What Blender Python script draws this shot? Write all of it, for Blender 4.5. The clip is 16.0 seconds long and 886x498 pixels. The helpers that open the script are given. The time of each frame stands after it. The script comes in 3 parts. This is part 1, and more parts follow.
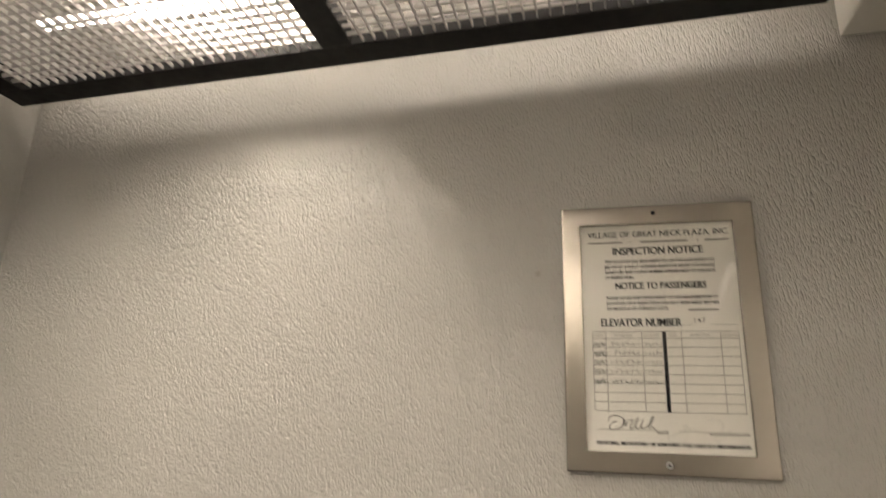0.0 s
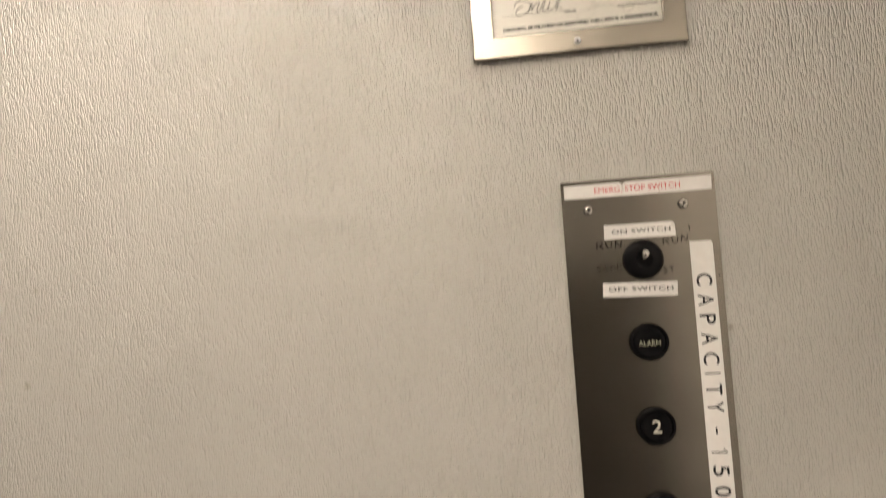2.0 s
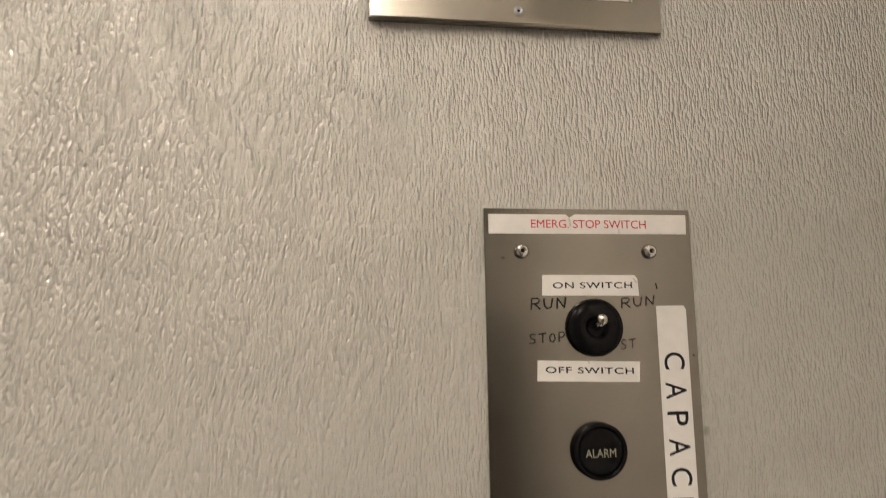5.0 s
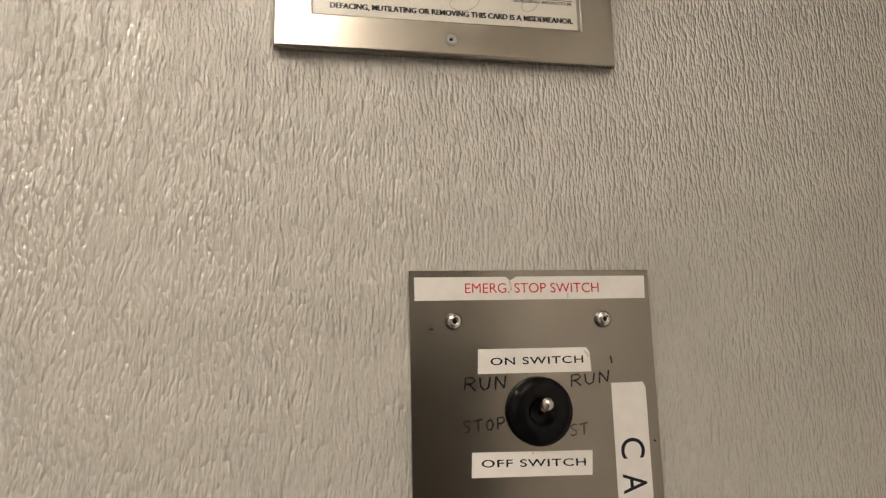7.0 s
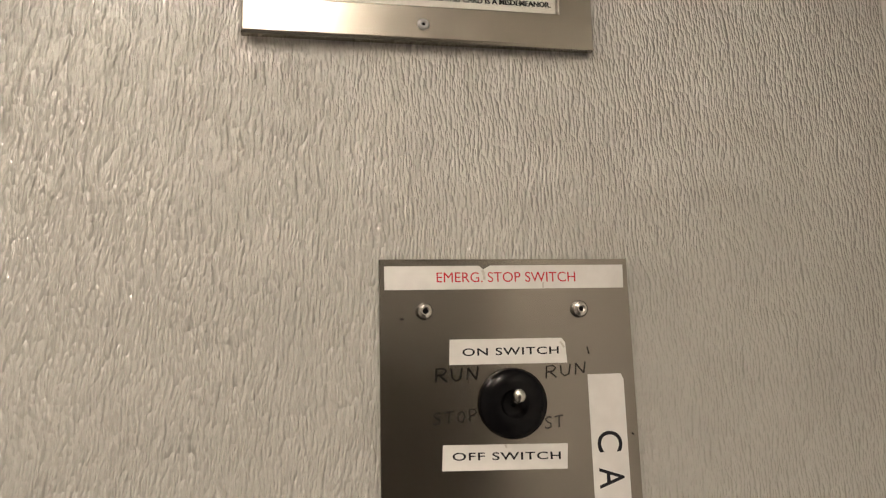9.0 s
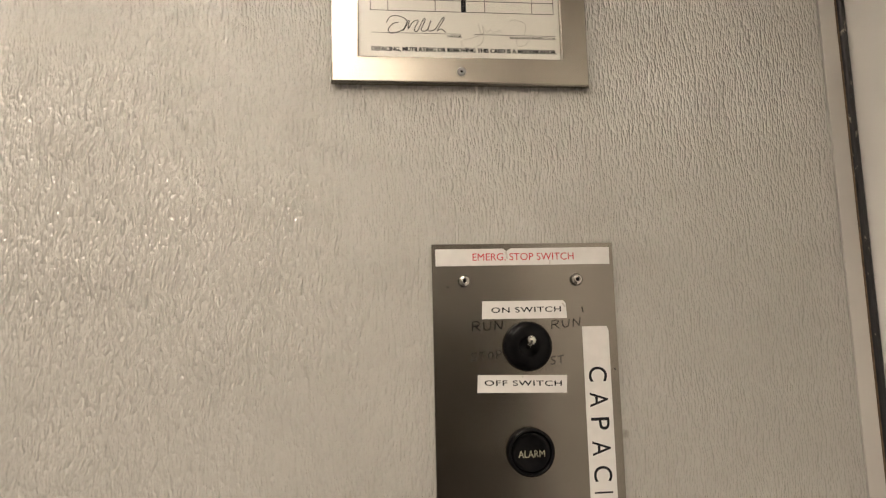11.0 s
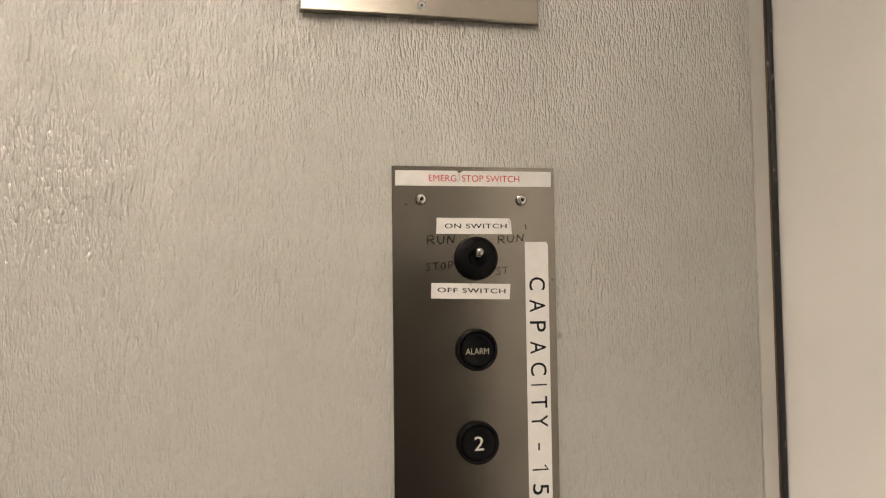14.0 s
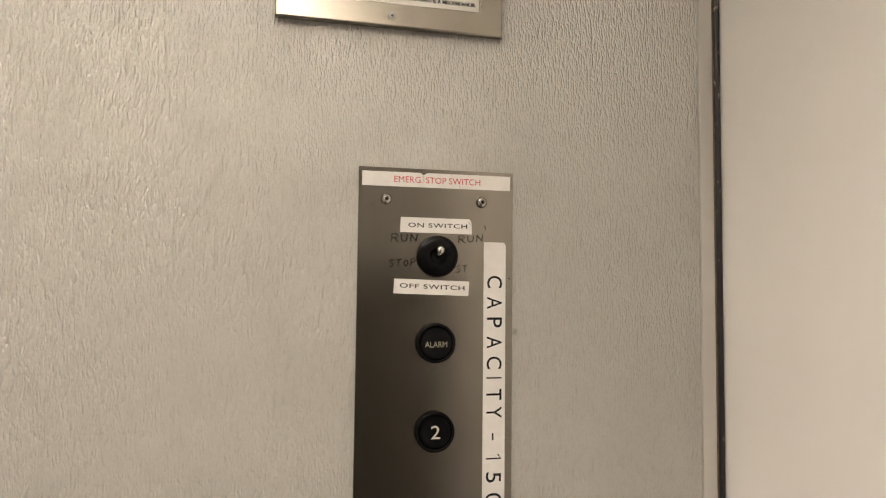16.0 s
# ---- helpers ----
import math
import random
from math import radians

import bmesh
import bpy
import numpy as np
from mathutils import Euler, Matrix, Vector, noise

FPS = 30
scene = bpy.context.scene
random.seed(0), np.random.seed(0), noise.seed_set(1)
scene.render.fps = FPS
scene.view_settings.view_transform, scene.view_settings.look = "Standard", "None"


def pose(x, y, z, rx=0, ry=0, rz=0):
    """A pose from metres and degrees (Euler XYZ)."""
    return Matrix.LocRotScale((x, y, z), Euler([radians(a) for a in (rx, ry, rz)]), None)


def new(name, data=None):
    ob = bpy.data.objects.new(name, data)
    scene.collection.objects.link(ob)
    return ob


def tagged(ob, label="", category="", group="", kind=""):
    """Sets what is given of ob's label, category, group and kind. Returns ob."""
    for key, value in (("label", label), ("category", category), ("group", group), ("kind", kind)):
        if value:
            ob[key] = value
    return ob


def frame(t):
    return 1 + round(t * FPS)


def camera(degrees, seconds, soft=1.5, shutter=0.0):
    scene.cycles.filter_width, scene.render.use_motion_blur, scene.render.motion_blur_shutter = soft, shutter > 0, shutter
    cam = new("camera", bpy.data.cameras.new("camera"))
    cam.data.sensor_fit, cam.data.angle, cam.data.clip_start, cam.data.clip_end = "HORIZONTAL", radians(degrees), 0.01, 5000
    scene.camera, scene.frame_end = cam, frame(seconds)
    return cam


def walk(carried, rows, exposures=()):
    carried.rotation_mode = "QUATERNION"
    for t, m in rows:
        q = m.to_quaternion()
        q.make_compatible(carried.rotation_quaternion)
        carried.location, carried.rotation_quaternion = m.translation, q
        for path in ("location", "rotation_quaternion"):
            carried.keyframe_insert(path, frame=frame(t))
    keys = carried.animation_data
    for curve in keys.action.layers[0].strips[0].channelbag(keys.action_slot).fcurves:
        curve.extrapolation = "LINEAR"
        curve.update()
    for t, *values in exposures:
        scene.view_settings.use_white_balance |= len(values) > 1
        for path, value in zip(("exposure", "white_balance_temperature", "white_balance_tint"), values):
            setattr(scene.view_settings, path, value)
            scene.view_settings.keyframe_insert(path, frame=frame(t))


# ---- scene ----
cam = camera(71.05, 16.0, 1.2, 0.5)
# seconds, eye (x, y, z), yaw, pitch, roll
PATH = [
    (0, -0.0479, -0.7646, 1.7239, 13.91, 16.57, 1.96),
    (0.5, -0.0221, -0.7198, 1.6704, 11.17, 14.33, 0.21),
    (1, -0.0600, -0.6868, 1.5996, 7.02, 9.62, -2.00),
    (1.5, -0.0572, -0.6710, 1.5219, 6.64, 6.72, -2.98),
    (2, -0.0533, -0.6614, 1.4498, 6.51, 3.44, -3.67),
    (2.5, -0.0482, -0.6670, 1.3892, 7.02, -0.23, -3.69),
    (3, -0.0182, -0.6824, 1.3327, 8.80, -4.02, -4.66),
    (3.5, 0.0060, -0.7085, 1.2937, 9.56, -7.45, -6.19),
    (4, 0.0097, -0.7005, 1.3193, 4.78, -2.88, -5.63),
    (4.2, -0.0022, -0.6624, 1.3400, 1.43, 0.26, -5.21),
    (4.4, -0.0205, -0.5920, 1.3664, -1.18, 3.10, -4.45),
    (4.6, -0.0530, -0.5158, 1.4051, -3.29, 5.72, -3.26),
    (4.8, -0.0778, -0.4630, 1.4342, -4.93, 7.59, -1.84),
    (5, -0.0853, -0.4303, 1.4615, -7.40, 7.78, -0.80),
    (7.3, -0.0346, -0.3669, 1.5035, -9.96, 9.73, -1.45),
    (7.5, -0.0300, -0.3610, 1.4978, -9.43, 10.67, -1.46),
    (8, -0.0284, -0.3558, 1.4952, -9.46, 10.64, -1.27),
    (8.5, -0.0239, -0.3553, 1.4916, -9.16, 10.37, -1.30),
    (9, -0.0185, -0.3681, 1.4973, -8.87, 9.06, -1.40),
    (9.2, -0.0190, -0.3699, 1.4873, -8.73, 8.77, -1.81),
    (11.3, -0.0553, -0.5257, 1.4827, -5.79, 6.33, -1.25),
    (11.5, -0.0618, -0.5283, 1.4825, -6.48, 5.73, -1.51),
    (12, -0.0465, -0.5349, 1.4722, -5.96, 4.77, -1.54),
    (12.5, -0.0428, -0.5379, 1.4647, -7.08, 3.84, -1.48),
    (13, -0.0412, -0.5463, 1.4616, -7.83, 2.56, -1.50),
    (13.5, -0.0458, -0.5599, 1.4542, -8.74, 2.53, -1.12),
    (14, -0.0494, -0.5669, 1.4495, -9.67, 2.37, -0.70),
    (14.5, -0.0472, -0.5771, 1.4381, -9.98, 2.99, -0.17),
    (15, -0.0494, -0.5842, 1.4398, -11.08, 2.82, 0.16),
    (15.5, -0.0476, -0.5983, 1.4441, -11.44, 2.53, 0.47),
    (16, -0.0437, -0.5987, 1.4373, -12.04, 3.23, 0.66),
]
EXPOSURES = [(0.0, 0.0), (0.5, 0.07), (1.0, 0.24), (2.0, 0.38), (2.5, 0.42), (3.5, 0.68), (4.5, 0.38), (5.0, 0.15), (9.0, 0.19), (11.5, 0.27), (14.0, 0.33), (16.0, 0.32)]
walk(cam, [(t, pose(x, y, z, 90 + pitch, 0, yaw) @ pose(0, 0, 0, 0, 0, roll)) for t, x, y, z, yaw, pitch, roll in PATH], EXPOSURES)

# ---- light: closed lift car, lit by bulbs above the louvre and an added tube ----
world = bpy.data.worlds.new("world")
world.use_nodes = True
world.node_tree.nodes["Background"].inputs["Strength"].default_value = 0.0
scene.world = world
BULB_COLOUR = (1.0, 0.864, 0.735)
# x, y, z, watts, depth of the shade below the bulb, radius of the glow
BULBS = [(-0.47, -0.264, 2.338, 25.0, 0.054, 0.024), (-0.19, -1.10, 2.446, 126.0, 0.041, 0.03), (-0.691, -0.626, 2.339, 64.0, 0.043, 0.028)]
# slim tube added to brighten the wall's top band: first x, last x, y, z, strength
FILL_TUBE = (-0.86, 0.16, -0.118, 2.304, 14.0)

# car: x from the west wall to the door, y from the south wall to the north wall with the controls
WEST, DOOR, SOUTH, TOP = -0.96, 0.3955, -1.30, 2.72
SEAM, EDGE = 0.3690, 0.3862


# ---- materials ----
def material(name, colour, rough=0.5, metal=0.0, build=None):
    m = bpy.data.materials.new(name)
    m.use_nodes = True
    nt = m.node_tree
    p = nt.nodes["Principled BSDF"]
    p.inputs["Base Color"].default_value = (*colour, 1)
    p.inputs["Roughness"].default_value = rough
    p.inputs["Metallic"].default_value = metal
    if build:
        build(nt, p, colour, rough)
    return m


def node(nt, kind, **values):
    n = nt.nodes.new(kind)
    for k, v in values.items():
        n.inputs[k].default_value = v
    return n


def coords(nt, scale):
    c = nt.nodes.new("ShaderNodeTexCoord")
    m = node(nt, "ShaderNodeMapping", Scale=scale)
    nt.links.new(c.outputs["Object"], m.inputs["Vector"])
    return m.outputs["Vector"]


def ramp(nt, fac, lo, hi, a, b):
    r = node(nt, "ShaderNodeMapRange")
    r.inputs["From Min"].default_value, r.inputs["From Max"].default_value = lo, hi
    r.inputs["To Min"].default_value, r.inputs["To Max"].default_value = a, b
    nt.links.new(fac, r.inputs["Value"])
    return r.outputs["Result"]


def tint(nt, p, colour, fac, amount):
    """Multiply the base colour by 1 - amount .. 1 + amount / 2 by fac."""
    mix = nt.nodes.new("ShaderNodeMix")
    mix.data_type = "RGBA"
    mix.inputs["A"].default_value = (*[c * (1 - amount) for c in colour], 1)
    mix.inputs["B"].default_value = (*[min(1, c * (1 + amount / 2)) for c in colour], 1)
    nt.links.new(fac, mix.inputs["Factor"])
    nt.links.new(mix.outputs["Result"], p.inputs["Base Color"])


def laminate(nt, p, colour, rough):
    """Pebbled vertical-grain plastic laminate: upright leaning streaks and small beads in a glossy skin."""
    place = nt.nodes.new("ShaderNodeTexCoord")
    split = nt.nodes.new("ShaderNodeSeparateXYZ")
    nt.links.new(place.outputs["Object"], split.inputs["Vector"])
    along = nt.nodes.new("ShaderNodeMath")
    nt.links.new(split.outputs["X"], along.inputs[0])
    nt.links.new(split.outputs["Y"], along.inputs[1])
    flat = nt.nodes.new("ShaderNodeCombineXYZ")
    nt.links.new(along.outputs["Value"], flat.inputs["X"])
    nt.links.new(split.outputs["Z"], flat.inputs["Y"])
    # the grain leans a little this way and that
    drift = node(nt, "ShaderNodeTexNoise", Scale=28.0, Detail=0.0)
    drift.noise_dimensions = "2D"
    nt.links.new(flat.outputs["Vector"], drift.inputs["Vector"])
    bent = nt.nodes.new("ShaderNodeVectorMath")
    bent.operation = "MULTIPLY_ADD"
    bent.inputs[1].default_value = (0.004, 0.0, 0.0)
    nt.links.new(drift.outputs["Color"], bent.inputs[0])
    nt.links.new(flat.outputs["Vector"], bent.inputs[2])

    def combine(operation, a, b, c=None):
        n = nt.nodes.new("ShaderNodeMath")
        n.operation = operation
        for k, v in enumerate((a, b, c)):
            if isinstance(v, float):
                n.inputs[k].default_value = v
            elif v is not None:
                nt.links.new(v, n.inputs[k])
        return n.outputs["Value"]

    def drops(across, up, seed):
        """Rounded drops, that many a metre across and up, as a height of 0 to 1."""
        stretch = node(nt, "ShaderNodeMapping", Scale=(across, up, 1), Location=(seed, seed, 0))
        nt.links.new(bent.outputs["Vector"], stretch.inputs["Vector"])
        n = node(nt, "ShaderNodeTexVoronoi", Scale=1.0, Randomness=1.0)
        n.voronoi_dimensions, n.feature = "2D", "SMOOTH_F1"
        n.inputs["Smoothness"].default_value = 0.25
        nt.links.new(stretch.outputs["Vector"], n.inputs["Vector"])
        return combine("SUBTRACT", 1.0, combine("POWER", n.outputs["Distance"], 1.6))

    # long drops, short ones between them, and small beads over both
    both = combine("MAXIMUM", drops(410, 66, 0.0), combine("MULTIPLY", drops(470, 135, 7.3), 0.96))
    both = combine("MULTIPLY_ADD", drops(560, 290, 3.1), 0.26, both)
    worn_flat = node(nt, "ShaderNodeTexNoise", Scale=9.0, Detail=3.0)
    nt.links.new(coords(nt, (1, 1, 0.7)), worn_flat.inputs["Vector"])
    height = combine("MULTIPLY", both, ramp(nt, worn_flat.outputs["Fac"], 0.25, 0.75, 0.7, 1.0))
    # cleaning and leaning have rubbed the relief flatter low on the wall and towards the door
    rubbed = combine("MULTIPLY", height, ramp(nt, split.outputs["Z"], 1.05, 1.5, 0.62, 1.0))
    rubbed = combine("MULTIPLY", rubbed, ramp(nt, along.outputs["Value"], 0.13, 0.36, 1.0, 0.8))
    bump = node(nt, "ShaderNodeBump", Strength=1.0, Distance=0.0025)
    nt.links.new(rubbed, bump.inputs["Height"])
    p.inputs["Specular IOR Level"].default_value = 0.9
    p.inputs["Coat Weight"].default_value = 1.0
    p.inputs["Coat Roughness"].default_value = 0.19
    nt.links.new(bump.outputs["Normal"], p.inputs["Normal"])
    nt.links.new(bump.outputs["Normal"], p.inputs["Coat Normal"])
    soil = node(nt, "ShaderNodeTexNoise", Scale=5.0, Detail=4.0)
    nt.links.new(coords(nt, (1, 1, 0.6)), soil.inputs["Vector"])
    tint(nt, p, colour, ramp(nt, soil.outputs["Fac"], 0.2, 0.8, 0, 1), 0.03)
    nt.links.new(ramp(nt, soil.outputs["Fac"], 0.3, 0.7, rough, rough + 0.04), p.inputs["Roughness"])
    # old scuffs and spots: x, z, size, depth of the stain
    ragged = node(nt, "ShaderNodeTexNoise", Scale=240.0, Detail=3.0)
    nt.links.new(flat.outputs["Vector"], ragged.inputs["Vector"])
    last = p.inputs["Base Color"].links[0].from_socket
    for x, z, size, deep in ((-0.113, 1.921, 0.006, 0.3), (-0.62, 1.366, 0.007, 0.35), (-0.56, 1.222, 0.006, 0.25), (-0.607, 1.475, 0.006, 0.3), (0.1585, 1.39, 0.005, 0.5)):
        far = nt.nodes.new("ShaderNodeVectorMath")
        far.operation = "DISTANCE"
        far.inputs[1].default_value = (x, z, 0)
        nt.links.new(flat.outputs["Vector"], far.inputs[0])
        rim = nt.nodes.new("ShaderNodeMath")
        rim.operation = "MULTIPLY_ADD"
        rim.inputs[1].default_value = 0.9 * size
        nt.links.new(ragged.outputs["Fac"], rim.inputs[0])
        nt.links.new(far.outputs["Value"], rim.inputs[2])
        stain = nt.nodes.new("ShaderNodeMix")
        stain.data_type = "RGBA"
        stain.blend_type = "MULTIPLY"
        stain.inputs["B"].default_value = (0.35, 0.33, 0.30, 1)
        nt.links.new(ramp(nt, rim.outputs["Value"], size * 0.7, size * 1.3, deep, 0), stain.inputs["Factor"])
        nt.links.new(last, stain.inputs["A"])
        last = stain.outputs["Result"]
    nt.links.new(last, p.inputs["Base Color"])


def paint(nt, p, colour, rough):
    """Smooth paint with faint roller relief and soiling."""
    fine = node(nt, "ShaderNodeTexNoise", Scale=180.0, Detail=3.0)
    nt.links.new(coords(nt, (1, 1, 1)), fine.inputs["Vector"])
    bump = node(nt, "ShaderNodeBump", Strength=0.15, Distance=0.0004)
    nt.links.new(fine.outputs["Fac"], bump.inputs["Height"])
    nt.links.new(bump.outputs["Normal"], p.inputs["Normal"])
    big = node(nt, "ShaderNodeTexNoise", Scale=6.0, Detail=5.0)
    nt.links.new(coords(nt, (1, 1, 1)), big.inputs["Vector"])
    tint(nt, p, colour, ramp(nt, big.outputs["Fac"], 0.3, 0.7, 0, 1), 0.05)
    nt.links.new(ramp(nt, big.outputs["Fac"], 0.3, 0.7, rough - 0.05, rough + 0.08), p.inputs["Roughness"])


def brushed(along):
    def build(nt, p, colour, rough):
        """Fine scratches along x or z, with smudges."""
        lines = node(nt, "ShaderNodeTexNoise", Scale=1.0, Detail=1.0)
        nt.links.new(coords(nt, (2.5, 2.5, 1100) if along == "x" else (1100, 1100, 2.5)), lines.inputs["Vector"])
        smudge = node(nt, "ShaderNodeTexNoise", Scale=22.0, Detail=5.0, Roughness=0.6)
        nt.links.new(coords(nt, (1, 1, 1)), smudge.inputs["Vector"])
        add = nt.nodes.new("ShaderNodeMath")
        add.operation = "ADD"
        nt.links.new(ramp(nt, smudge.outputs["Fac"], 0.3, 0.75, -0.02, 0.04), add.inputs[0])
        nt.links.new(ramp(nt, lines.outputs["Fac"], 0.3, 0.7, rough - 0.006, rough + 0.006), add.inputs[1])
        nt.links.new(add.outputs["Value"], p.inputs["Roughness"])
        tint(nt, p, colour, ramp(nt, smudge.outputs["Fac"], 0.25, 0.75, 1, 0), 0.04)
    return build


def worn(amount, scale):
    def build(nt, p, colour, rough):
        n = node(nt, "ShaderNodeTexNoise", Scale=scale, Detail=5.0)
        nt.links.new(coords(nt, (1, 1, 1)), n.inputs["Vector"])
        tint(nt, p, colour, ramp(nt, n.outputs["Fac"], 0.3, 0.7, 0, 1), amount)
        nt.links.new(ramp(nt, n.outputs["Fac"], 0.3, 0.7, max(0.03, rough - 0.08), rough + 0.1), p.inputs["Roughness"])
    return build


def chipped(nt, p, colour, rough):
    """Black edge with small pale chips and rubbed spots."""
    n = node(nt, "ShaderNodeTexNoise", Scale=190.0, Detail=4.0)
    nt.links.new(coords(nt, (1, 1, 0.45)), n.inputs["Vector"])
    mix = nt.nodes.new("ShaderNodeMix")
    mix.data_type = "RGBA"
    mix.inputs["A"].default_value = (*colour, 1)
    mix.inputs["B"].default_value = (0.30, 0.27, 0.22, 1)
    nt.links.new(ramp(nt, n.outputs["Fac"], 0.66, 0.72, 0, 1), mix.inputs["Factor"])
    nt.links.new(mix.outputs["Result"], p.inputs["Base Color"])
    bump = node(nt, "ShaderNodeBump", Strength=0.6, Distance=0.001)
    nt.links.new(n.outputs["Fac"], bump.inputs["Height"])
    nt.links.new(bump.outputs["Normal"], p.inputs["Normal"])


def speckled(nt, p, colour, rough):
    n = node(nt, "ShaderNodeTexVoronoi", Scale=160.0)
    nt.links.new(coords(nt, (1, 1, 1)), n.inputs["Vector"])
    tint(nt, p, colour, ramp(nt, n.outputs["Distance"], 0.1, 0.7, 0, 1), 0.4)


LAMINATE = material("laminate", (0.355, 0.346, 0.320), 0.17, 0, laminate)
PAINT = material("paint", (0.81, 0.79, 0.752), 0.4, 0, paint)
WHITE_PAINT = material("white_paint", (0.80, 0.78, 0.73), 0.5, 0, paint)
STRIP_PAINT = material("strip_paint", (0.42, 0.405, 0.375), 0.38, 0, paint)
CANOPY = material("canopy", (0.40, 0.388, 0.37), 0.6, 0, paint)
# dark brown only to give the steel panel something dark to reflect
MIRRORED_DARK = material("mirrored_dark", (0.078, 0.069, 0.058), 0.4, 0, paint)
FLOOR = material("floor_tile", (0.06, 0.055, 0.05), 0.4, 0, speckled)
BLACK_EDGE = material("black_edge", (0.012, 0.012, 0.014), 0.35, 0, chipped)
CORE_EDGE = material("core_edge", (0.16, 0.105, 0.055), 0.6, 0, worn(0.5, 250))
BLACK_FRAME = material("black_frame", (0.004, 0.004, 0.004), 0.75, 0, worn(0.3, 60))
LOUVRE = material("louvre_plastic", (0.46, 0.452, 0.442), 0.35, 0.0, worn(0.1, 40))
STEEL = material("brushed_steel", (0.225, 0.208, 0.182), 0.19, 1, brushed("x"))
FRAME_STEEL = material("frame_steel", (0.36, 0.335, 0.293), 0.22, 1, brushed("x"))
CHROME = material("chrome", (0.55, 0.53, 0.50), 0.16, 1, worn(0.1, 300))
BLACK_GLOSS = material("black_plastic", (0.004, 0.004, 0.0044), 0.13, 0, worn(0.3, 200))
BLACK_GLOSS.node_tree.nodes["Principled BSDF"].inputs["Specular IOR Level"].default_value = 0.09
HOLE = material("hole", (0.004, 0.004, 0.004), 0.8)
LABEL = material("label_white", (0.56, 0.55, 0.53), 0.42, 0, worn(0.06, 120))
CARD = material("card", (0.80, 0.785, 0.74), 0.6, 0, worn(0.05, 30))
INK = material("ink", (0.012, 0.012, 0.014), 0.6)
GREY_PEN = material("grey_pen", (0.32, 0.31, 0.29), 0.7)
FADED = material("faded_ink", (0.15, 0.145, 0.135), 0.7)
RED_INK = material("red_ink", (0.40, 0.016, 0.028), 0.6)
PENCIL = material("pencil", (0.010, 0.009, 0.008), 0.9, 0)
PENCIL_FAINT = material("faint_pencil", (0.016, 0.014, 0.012), 0.9, 0)
SMEAR = material("label_smear", (0.42, 0.40, 0.36), 0.6, 0, worn(0.25, 400))
PENCIL_GHOST = material("rubbed_pencil", (0.035, 0.03, 0.026), 0.9)
CREAM = material("cream_fill", (0.52, 0.50, 0.42), 0.5)
CREAM_DOOR = material("worn_cream_fill", (0.36, 0.35, 0.28), 0.5)
CREAM_DULL = material("dull_cream_fill", (0.25, 0.245, 0.18), 0.5)
BLUE = material("blue_enamel", (0.008, 0.022, 0.052), 0.3, 0.3, worn(0.3, 200))
BADGE_SILVER = material("badge_silver", (0.14, 0.165, 0.17), 0.4, 0.3)
LOCK_METAL = material("lock_metal", (0.34, 0.325, 0.30), 0.24, 1, worn(0.15, 300))
GREY_METAL = material("rod_metal", (0.35, 0.35, 0.35), 0.4, 1, worn(0.1, 80))

GLASS = bpy.data.materials.new("cover_glass")
GLASS.use_nodes = True
nt = GLASS.node_tree
nt.nodes.remove(nt.nodes["Principled BSDF"])
mixer = nt.nodes.new("ShaderNodeMixShader")
clear = node(nt, "ShaderNodeBsdfTransparent", Color=(0.96, 0.96, 0.95, 1))
gloss = node(nt, "ShaderNodeBsdfGlossy", Roughness=0.2)
facing = nt.nodes.new("ShaderNodeLayerWeight")
power = nt.nodes.new("ShaderNodeMath")
power.operation = "POWER"
power.inputs[1].default_value = 4.0
nt.links.new(facing.outputs["Facing"], power.inputs[0])
nt.links.new(ramp(nt, power.outputs["Value"], 0, 1, 0.032, 0.8), mixer.inputs["Fac"])
nt.links.new(clear.outputs["BSDF"], mixer.inputs[1])
nt.links.new(gloss.outputs["BSDF"], mixer.inputs[2])
nt.links.new(mixer.outputs["Shader"], nt.nodes["Material Output"].inputs["Surface"])


def glow(name, colour, strength):
    m = bpy.data.materials.new(name)
    m.use_nodes = True
    p = m.node_tree.nodes["Principled BSDF"]
    p.inputs["Emission Color"].default_value = (*colour, 1)
    p.inputs["Emission Strength"].default_value = strength
    p.inputs["Base Color"].default_value = (0.8, 0.8, 0.8, 1)
    return m


for m in (HOLE, INK, PENCIL, PENCIL_FAINT, RED_INK):
    m.node_tree.nodes["Principled BSDF"].inputs["Specular IOR Level"].default_value = 0.05


# ---- mesh helpers ----
def part(name, bm, mat, parent=None, label="", smooth=False):
    """One bmesh as one mesh object, under a thing or a part."""
    me = bpy.data.meshes.new(name)
    bmesh.ops.recalc_face_normals(bm, faces=bm.faces)
    bm.to_mesh(me)
    bm.free()
    me.materials.append(mat)
    if smooth:
        me.polygons.foreach_set("use_smooth", [True] * len(me.polygons))
    ob = new(name, me)
    ob.parent = parent
    if label:
        tagged(ob, label)
    return ob


def thing(name, at, label, category, group=""):
    ob = new(name)
    ob.empty_display_size = 0.02
    ob.matrix_world = pose(*at)
    return tagged(ob, label, category, group)


def box(lo, hi, bevel=0.0, bm=None, segments=2):
    own = bmesh.new()
    bmesh.ops.create_cube(own, size=1)
    for v in own.verts:
        v.co = [lo[i] + (v.co[i] + 0.5) * (hi[i] - lo[i]) for i in range(3)]
    if bevel:
        bmesh.ops.bevel(own, geom=own.edges[:], offset=bevel, segments=segments, profile=0.5, affect="EDGES")
    if bm is None:
        return own
    me = bpy.data.meshes.new("tmp")
    own.to_mesh(me)
    own.free()
    bm.from_mesh(me)
    bpy.data.meshes.remove(me)
    return bm


